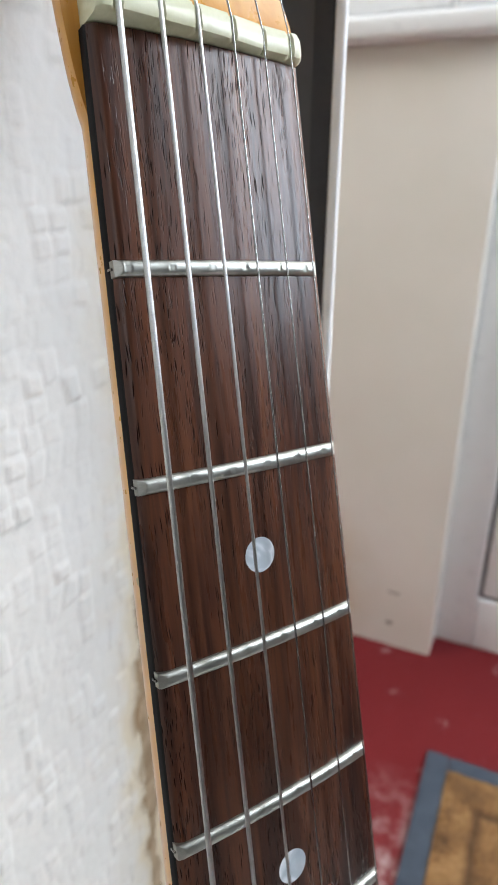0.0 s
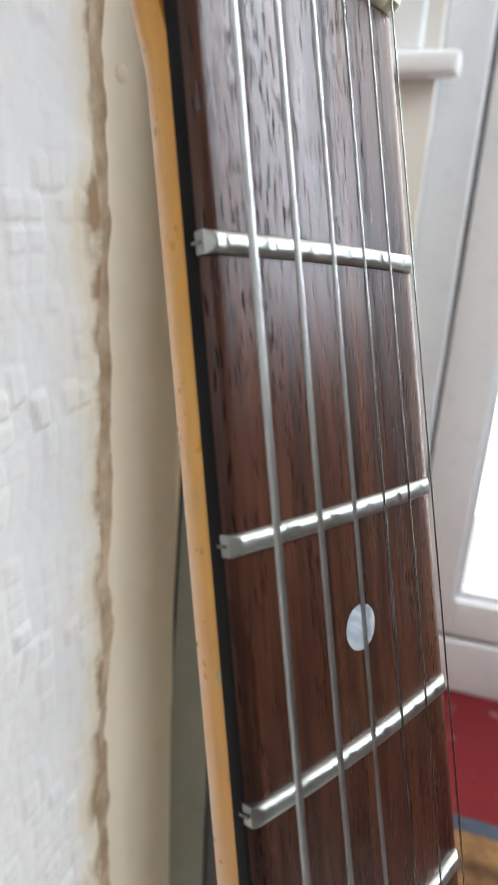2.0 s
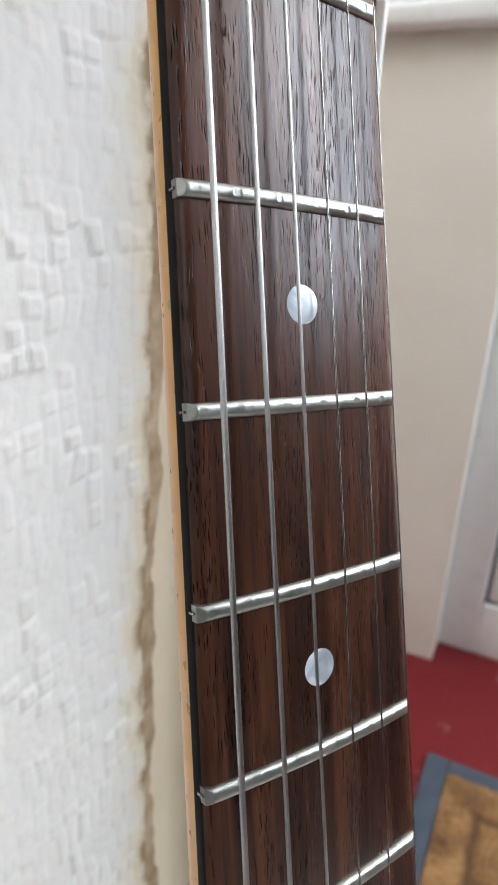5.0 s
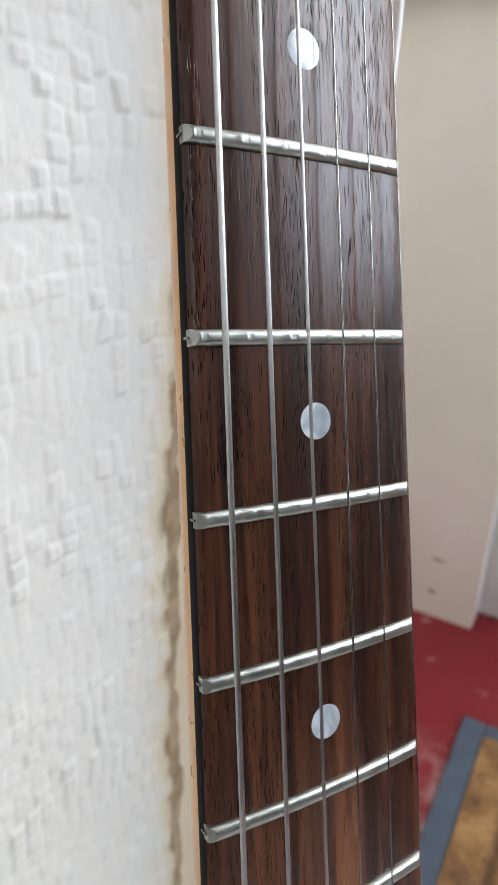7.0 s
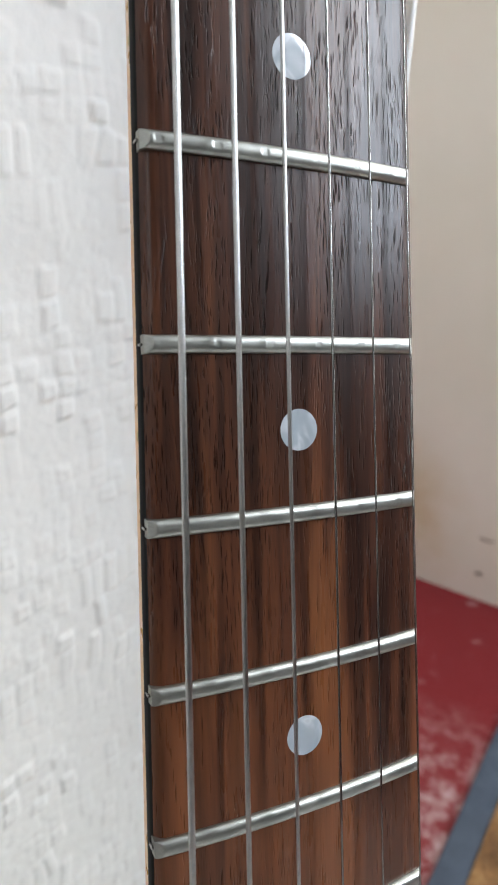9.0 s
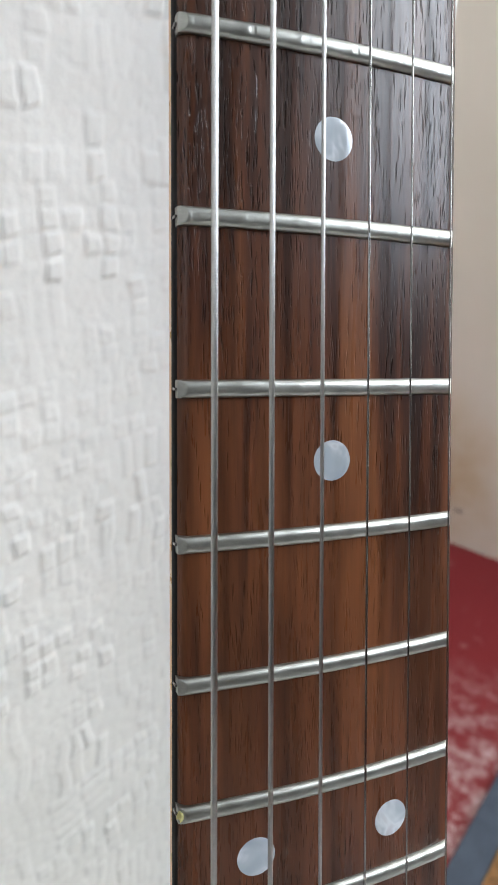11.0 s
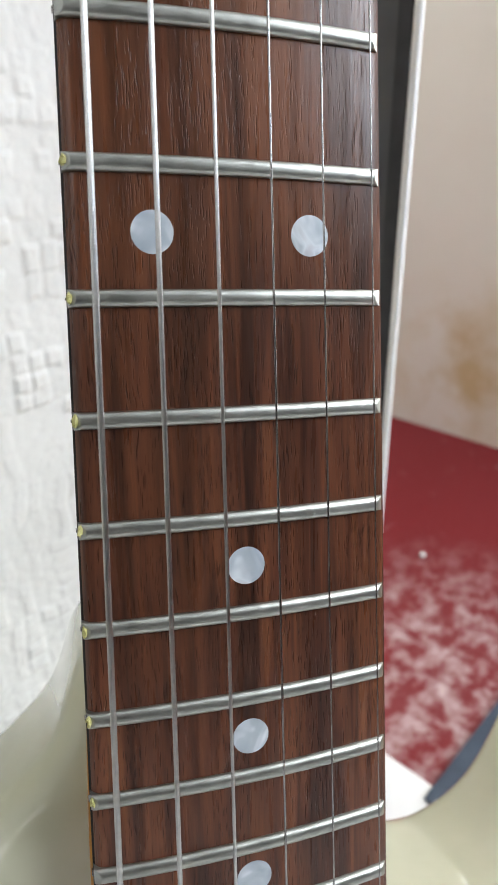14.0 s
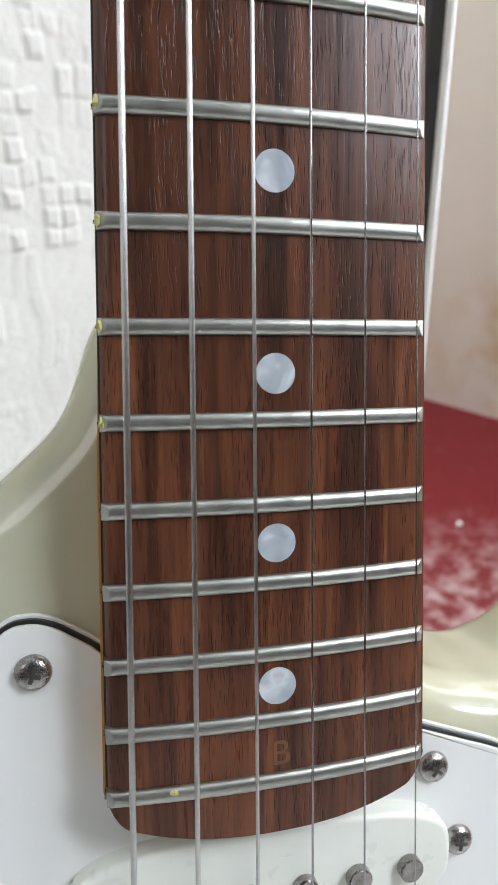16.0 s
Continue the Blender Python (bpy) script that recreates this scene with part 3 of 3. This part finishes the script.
guitar.matrix_world = Matrix(((0.86241, 0.45897, 0.21353, 0), (-0.49953, 0.83991, 0.21220, 0), (-0.08195, -0.28966, 0.95361, 0.725), (0, 0, 0, 1)))


def fret_z(n):
    return -SCALE * (1 - 2 ** (-n / 12))


RADIUS = 0.241
END = -0.4755


MID = -0.00025


def half(z):
    return 0.02015 + 0.0079 * (-z / 0.467)


def crown(x, z):
    return -(half(z) ** 2 - x * x) / (2 * RADIUS)


def board_y(x, z):
    return crown(x, z) + 0.0010


def fingerboard():
    L = []
    zs = list(np.linspace(-0.0002, -0.4645, 80)) + list(np.linspace(-0.4655, END, 12))
    T = np.sin(np.linspace(-1, 1, 41) * math.pi / 2)
    for z in zs:
        w = half(z)
        s = max(0.0, (-0.4660 - z) / (-0.4660 - END))
        # the lower end is drawn out in a shallow curve with rounded corners
        w = half(z)
        loop = []
        for t in T:
            x = w * t
            zz = z
            if s > 0:
                lim = END + 0.0052 * (abs(x) / w) ** 2.4 + 0.004 * max(0, (abs(x) / w - 0.86) / 0.14) ** 2
                zz = -0.4660 + (lim + 0.4660) * s
            roll = (0.0015 if x < 0 else 0.0003) * max(0.0, (abs(x) - w + 0.0019) / 0.0019) ** 2
            loop.append((x + MID, board_y(x, zz) + roll, zz))
        e = loop[-1][2]
        loop += [(w + MID, 0.0042, e), (MID, 0.0042, loop[20][2]), (-w + MID, 0.0042, e)]
        L.append(loop)
    ob = part("fingerboard", rings(L), ROSEWOOD, guitar, "dark rosewood fingerboard with open pores")
    ob.data.materials.append(SIDE_SHADE)
    # sides painted in shade: first and last strips of each ring of the skin
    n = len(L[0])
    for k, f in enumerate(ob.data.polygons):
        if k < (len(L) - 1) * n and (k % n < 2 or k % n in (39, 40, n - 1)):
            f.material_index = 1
    return ob


fingerboard()

STR_NUT = [-0.01678, -0.00960, -0.00272, 0.0042, 0.0111, 0.0171]
STR_BRIDGE = [-0.02735, -0.01660, -0.00575, 0.00485, 0.01522, 0.02655]
RISE_NUT = [-0.0029, -0.0027, -0.0024, -0.0019, -0.0011, -0.0010]
RISE_BRIDGE = [-0.0080, -0.0088, -0.0078, -0.0064, -0.0059, -0.0046]
GAUGE = [0.00098, 0.00080, 0.00060, 0.00040, 0.00033, 0.00026]


def string_x(i, z):
    return STR_NUT[i] + (STR_BRIDGE[i] - STR_NUT[i]) * (-z / SCALE)


def string_y(i, z):
    return RISE_NUT[i] + (RISE_BRIDGE[i] - RISE_NUT[i]) * (-z / SCALE)


def fret(n):
    z = fret_z(n)
    w = half(z) - 0.0001
    worn = max(0.0, 1 - n / 11)
    random.seed(n)
    # flats ground into the crown under each string, with hard rims
    flats = [(string_x(i, z) - 0.0010 + random.uniform(-0.0004, 0.0003), random.uniform(0.0005, 0.0008), random.uniform(0.4, 1.0)) for i in range(6)]
    prof = [(math.cos(a), math.sin(a)) for a in np.linspace(0, math.pi, 13)]
    L = []
    N = 300
    for k in range(N + 1):
        x = -w + (2 * w - 0.0004) * k / N
        edge = min(x + w, w - 0.0004 - x)
        flat = max(g * max(0.0, 1 - (abs(x - c) / r) ** 6) for c, r, g in flats)
        top = 0.00105 - 0.00015 * worn * flat
        half_w = 0.00132 * (1 + 0.03 * noise.noise((x * 300, n, 0)))
        base = board_y(x, z)
        # the end is filed to a slanting facet
        loop = [(x + MID, base - min(0.00108 * s ** 0.78, top, 0.00012 + edge * 0.80), z + half_w * c) for c, s in prof]
        loop += [(x + MID, base + 0.0016, z - half_w), (x + MID, base + 0.0016, z + half_w)]
        L.append(loop)
    f = part("fret", rings(L), FRET, guitar, "worn nickel-silver fret" if n < 8 else "")
    # end of the fret tang in the side of the board
    part("tang", box(MID - half(z) - 0.00025, MID - half(z) + 0.0012, 0.0013, 0.0027, z - 0.0002, z + 0.0002, 0.00005), STEEL, f, "tang end in the slot")
    if 11 <= n <= 17:
        bm = bmesh.new()
        bmesh.ops.create_icosphere(bm, subdivisions=2, radius=0.0007, matrix=pose(MID - w + 0.0003, 0.0006, z + 0.0001) @ Matrix.Diagonal((0.7, 1.0, 1.35, 1)))
        for v in bm.verts:
            v.co += Vector((0.0004, 0.0004, 0.0006)) * noise.noise(v.co * 1500)
        part("residue", bm, RESIDUE, f, "yellow-green residue on the fret end")


for n in range(1, 23):
    fret(n)


# a fleck of old glue on the last fret
fleck = bmesh.new()
bmesh.ops.create_icosphere(fleck, subdivisions=2, radius=0.0010, matrix=pose(-0.0172, board_y(-0.0172, fret_z(22)) - 0.0008, fret_z(22) + 0.0003) @ Matrix.Diagonal((1.1, 0.35, 0.9, 1)))
for v in fleck.verts:
    v.co += Vector((0.0004, 0.0001, 0.0004)) * noise.noise(v.co * 900)
part("glue_fleck", fleck, RESIDUE, guitar, "pale fleck of glue on the last fret")


def inlay(x, z):
    r = 0.0032
    loops = []
    for rr, dy in ((r, 0.0006), (r, -0.00002), (r * 0.9, -0.00006), (r * 0.5, -0.00006), (r * 0.02, -0.00006)):
        loops.append([(x + rr * math.cos(a), board_y(x + rr * math.cos(a), z) + dy, z + rr * math.sin(a)) for a in np.linspace(0, 2 * math.pi, 40, endpoint=False)])
    part("dot_inlay", rings(loops), PEARL, guitar, "round pearl dot inlay")


for n in (3, 5, 7, 9, 15, 17, 19, 21):
    inlay(0.0001, (fret_z(n) + fret_z(n - 1)) / 2)
for x in (-0.0130, 0.0121):
    inlay(x, (fret_z(12) + fret_z(11)) / 2)

# small markers in the side of the neck
for n in (3, 5, 7, 9, 12, 15, 17):
    z = (fret_z(n) + fret_z(n - 1)) / 2
    bm = bmesh.new()
    bmesh.ops.create_cone(bm, cap_ends=True, segments=16, radius1=0.0008, radius2=0.0007, depth=0.0008, matrix=pose(MID - half(z) + 0.0005, 0.0046, z, 0, 90, 0))
    part("side_dot", bm, CLAY, guitar, "small clay-coloured side marker")

# faint letter burnt into the wood between the last two frets
curve = bpy.data.curves.new("stamped_letter", 'FONT')
curve.body, curve.size, curve.extrude, curve.align_x, curve.align_y = "B", 0.0062, 0.00003, 'CENTER', 'CENTER'
letter_tmp = new("stamped_letter_curve", curve)
me = bpy.data.meshes.new_from_object(letter_tmp.evaluated_get(bpy.context.evaluated_depsgraph_get()))
bpy.data.objects.remove(letter_tmp)
me.materials.clear()
me.materials.append(STAMP)
letter = new("stamped_letter", me)
letter.parent = guitar
letter.matrix_basis = pose(0.0006, board_y(0, -0.4615) - 0.00002, -0.4615, 90, 0, 0)
tagged(letter, "letter B stamped faintly into the wood")


def nut():
    L = []
    N = 90
    for k in range(N + 1):
        x = -0.0200 + 0.0400 * k / N
        top = float(np.interp(x, STR_NUT, RISE_NUT)) - 0.0004
        for i in range(6):
            g = max(GAUGE[i], 0.0005)
            d = abs(x - STR_NUT[i])
            if d < g * 0.75:
                top += 0.0008
        e = min(x + 0.02, 0.02 - x)
        top += 0.0010 * max(0, 1 - e / 0.0012) ** 2
        r = 0.0011
        L.append([(x, 0.0042, 0.0001), (x, top + r, 0.0001), (x, top + 0.3 * r, 0.0001 + 0.3 * r), (x, top, 0.0001 + r), (x, top + 0.0001, 0.0034),
                  (x, top + 0.0007, 0.0046), (x, top + 0.0020, 0.0050), (x, 0.0042, 0.0050)])
    return part("nut", rings(L), NUT, guitar, "yellowed bone nut with string slots")


nut()


def neck():
    """Maple neck behind the board: a rounded section from the heel to the headstock."""
    L = []
    for z in list(np.linspace(0.036, -0.02, 24)) + list(np.linspace(-0.03, -0.395, 40)) + [-0.405, -0.415, -0.43, -0.467]:
        w = half(min(z, 0)) - 0.0002
        flare = 1 - math.exp(-max(0.0, z + 0.013) / 0.012)
        w += 0.0034 * flare
        depth = 0.0185 + 0.0022 * min(1.0, max(0, -z) / 0.40) + 0.0 * flare
        heel = max(0.0, min(1.0, (-z - 0.385) / 0.03))
        depth += 0.006 * heel
        front = 0.0043
        p = 2.25 + 3.0 * heel
        w += 0.0006 * heel
        if z > 0.0052:
            u = min(1.0, (z - 0.0052) / 0.024)
            front += 0.0085 * u * u * (3 - 2 * u)
            depth += 0.0078 * u * u * (3 - 2 * u)
        loop = []
        for a in np.linspace(0, math.pi, 29):
            c, s = math.cos(a), math.sin(a)
            loop.append((MID + w * abs(c) ** (2 / p) * (1 if c > 0 else -1), front + (depth - front) * abs(s) ** (2 / p), z))
        L.append(loop)
    return part("neck", rings(L), MAPLE, guitar, "amber lacquered maple neck")


neck()


def headstock():
    ctrl = [(-0.0220, 0.026), (-0.0238, 0.034), (-0.0285, 0.050), (-0.0300, 0.085), (-0.0255, 0.120), (-0.0190, 0.160), (-0.002, 0.178), (0.018, 0.170),
            (0.034, 0.150), (0.036, 0.125), (0.030, 0.108), (0.036, 0.080), (0.036, 0.055), (0.0310, 0.046), (0.0260, 0.034), (0.0225, 0.027)]
    hs = part("headstock", slab(smooth_loop(ctrl, 8), 0.0127, 0.0262, 0.0015, 3), MAPLE, guitar, "glossy maple headstock")
    for i in range(6):
        bm = bmesh.new()
        bmesh.ops.create_cone(bm, cap_ends=True, segments=18, radius1=0.0031, radius2=0.0027, depth=0.014,
                              matrix=pose(-0.0185 + 0.0018 * i, 0.0072, 0.040 + 0.0245 * i, 90))
        part("tuning_post", bm, CHROME, guitar, "chrome tuning post")
    return hs


headstock()


def guitar_string(i):
    """From the tuning post over the nut to the bridge; wound on the three low strings."""
    r = GAUGE[i] / 2
    wound = i < 3
    pitch, depth = ((0.00044, 0.055), (0.00038, 0.045), (0.00030, 0.03))[i] if wound else (1.0, 0.0)
    step = pitch / 6 if wound else 0.006
    around = np.linspace(0, 2 * math.pi, 12, endpoint=False)
    px, pz = -0.0185 + 0.0018 * i, 0.040 + 0.0245 * i
    u = np.linspace(0, 1, 9)
    z = np.arange(0.0, -SCALE, -step)
    xs = np.concatenate([px + (STR_NUT[i] - px) * u + 0.0025 * (1 - u), string_x(i, z)])
    ys = np.concatenate([0.0085 + (string_y(i, 0) - 0.0085) * u, string_y(i, z)])
    zs = np.concatenate([pz + (0.0035 - pz) * u, z])
    # each turn of the wrap is a half round, climbing as it goes about the core
    f = (zs[:, None] / pitch - around[None, :] / (2 * math.pi)) % 1.0
    rr = r * (1 - depth * (1 - np.sqrt(np.clip(1 - (2 * f - 1) ** 2, 0, 1)))) if wound else np.full((len(zs), 12), r)
    co = np.stack([xs[:, None] + rr * np.cos(around), ys[:, None] + rr * np.sin(around), np.repeat(zs[:, None], 12, 1)], 2).reshape(-1, 3)
    k = np.arange(len(zs) - 1)[:, None] * 12
    j = np.arange(12)[None, :]
    j2 = (j + 1) % 12
    # the string's own frame: z along its speaking length, so that the wrap's sheen turns about it
    foot = Vector((string_x(i, -SCALE), string_y(i, -SCALE), -SCALE))
    nut_end = Vector((string_x(i, 0), string_y(i, 0), 0))
    own = Matrix.Translation(nut_end) @ (nut_end - foot).to_track_quat('Z', 'Y').to_matrix().to_4x4()
    inv = np.array(own.inverted())
    co = co @ inv[:3, :3].T + inv[:3, 3]
    quads = np.stack([k + j, k + 12 + j, k + 12 + j2, k + j2], 2).reshape(-1, 4)
    me = bpy.data.meshes.new("string")
    me.from_pydata(co.tolist(), [], quads.tolist())
    me.materials.append(WOUND if wound else PLAIN)
    me.shade_smooth()
    ob = tagged(new("string", me), "nickel-wound steel string" if wound else "thin plain steel string")
    ob.parent = guitar
    ob.matrix_basis = own


for i in range(6):
    guitar_string(i)


def body_outline():
    # bass horn, cutaway, neck joint, treble cutaway and horn, then the lower bout
    return [(-0.0276, -0.3895), (-0.0335, -0.4045), (-0.0415, -0.4135), (-0.0500, -0.4195), (-0.0620, -0.4190), (-0.0740, -0.4050), (-0.0860, -0.3850), (-0.1000, -0.3500),
            (-0.1200, -0.3420), (-0.1400, -0.3650), (-0.1500, -0.4150), (-0.1420, -0.4800), (-0.1330, -0.5300), (-0.1400, -0.5900), (-0.1600, -0.6400),
            (-0.1560, -0.7000), (-0.1100, -0.7420), (-0.0200, -0.7530), (0.0700, -0.7450), (0.1350, -0.7100), (0.1620, -0.6500), (0.1500, -0.5850),
            (0.1280, -0.5350), (0.1280, -0.4900), (0.1400, -0.4450), (0.1340, -0.4080), (0.1150, -0.4050), (0.0950, -0.4320), (0.0800, -0.4560),
            (0.0640, -0.4650), (0.0500, -0.4640), (0.0380, -0.4600), (0.0270, -0.4500), (0.0200, -0.4350), (0.0120, -0.4100), (-0.0080, -0.3920), (-0.0210, -0.3860)]


def body():
    b = slab(smooth_loop(body_outline(), 10), 0.0122, 0.0560, 0.0105, 7)
    return part("body", b, CREAM, guitar, "aged white lacquered body")


body()


def pickguard():
    ctrl = [(-0.0262, -0.4460), (-0.0330, -0.4402), (-0.0370, -0.4382), (-0.0405, -0.4377), (-0.0442, -0.4387), (-0.0520, -0.4440), (-0.0640, -0.4430), (-0.0760, -0.4200), (-0.0860, -0.4050),
            (-0.1000, -0.4150), (-0.1050, -0.4600), (-0.0900, -0.5300), (-0.0860, -0.5900), (-0.0500, -0.6150), (0.0200, -0.6200), (0.0850, -0.6500), (0.1050, -0.6200),
            (0.0980, -0.5500), (0.0980, -0.5000), (0.0980, -0.4650), (0.0850, -0.4660), (0.0650, -0.4790), (0.0488, -0.4727), (0.0383, -0.4687), (0.0322, -0.4664), (0.0292, -0.4655), (0.0284, -0.4670), (0.0270, -0.4690), (0.0, -0.4700), (-0.0240, -0.4685), (-0.0262, -0.4650), (-0.0258, -0.4560)]
    loop = smooth_loop(ctrl, 6)
    g = tagged(new("pickguard"), "white three-ply pickguard")
    g.parent = guitar
    for n, y0, y1, d, m in (("white_ply", 0.0093, 0.0102, 0.0012, GUARD), ("black_ply", 0.0102, 0.0111, 0.0005, GUARD_BLACK), ("base_ply", 0.0111, 0.0121, 0.0, GUARD)):
        part(n, slab(inset(loop, d), y0, y1, 0.0001, 1), m, g)
    return g


guard = pickguard()


def screw(x, z, turn):
    loops = []
    for rr, y in ((0.0030, 0.0094), (0.0031, 0.0088), (0.0028, 0.0081), (0.0021, 0.0076), (0.0011, 0.0074), (0.0001, 0.0073)):
        loops.append([(rr * math.cos(a), y, rr * math.sin(a)) for a in np.linspace(0, 2 * math.pi, 24, endpoint=False)])
    s = part("screw", rings(loops), STEEL, guard, "dull domed cross-head screw")
    s.matrix_basis = pose(x, 0, z) @ pose(0, 0, 0, 0, turn, 0)
    for q in (0, 90):
        sl = part("slot", box(-0.0014, 0.0014, 0.00722, 0.0079, -0.00038, 0.00038, 0.0002), SLOT, s, "dark cross slot")
        sl.matrix_basis = pose(0, 0, 0, 0, q, 0)
    return s


for x, z, t in ((-0.0393, -0.4468, 20), (0.0344, -0.4752, 35), (0.0402, -0.4918, 10), (0.0560, -0.4840, 50), (-0.0600, -0.4520, 70), (-0.0950, -0.4350, 15)):
    screw(x, z, t)


def pickup():
    c = np.array([0.0005, -0.4905])
    ctrl = []
    hw, hh = 0.0360, 0.0105
    for a in np.linspace(0, 2 * math.pi, 48, endpoint=False):
        ca, sa = math.cos(a), math.sin(a)
        ctrl.append((c[0] + hw * math.copysign(abs(ca) ** 0.55, ca), c[1] + hh * math.copysign(abs(sa) ** 0.62, sa)))
    p = part("pickup", slab(np.array(ctrl), 0.0050, 0.0125, 0.0012, 4), COVER, guitar, "aged white plastic pickup cover")
    for i in range(6):
        bm = bmesh.new()
        bmesh.ops.create_cone(bm, cap_ends=True, segments=24, radius1=0.0024, radius2=0.0024, depth=0.004, matrix=pose(-0.0246 + 0.01040 * i, 0.0052, -0.4918, 90))
        bmesh.ops.bevel(bm, geom=[e for e in bm.edges if e.is_boundary or e.calc_face_angle(0) > 1], offset=0.0003, segments=2, affect='EDGES')
        part("pole_piece", bm, STEEL, p, "dull steel pole piece")


pickup()


def bridge():
    b = part("bridge_plate", box(-0.036, 0.034, 0.0070, 0.0120, -0.690, -0.640, 0.001), CHROME, guitar, "chrome bridge plate")
    for i in range(6):
        x = STR_BRIDGE[i]
        part("saddle", box(x - 0.0050, x + 0.0050, string_y(i, -SCALE) + GAUGE[i] / 2, 0.0070, -0.672, -0.644, 0.001), CHROME, b, "chrome saddle")


bridge()
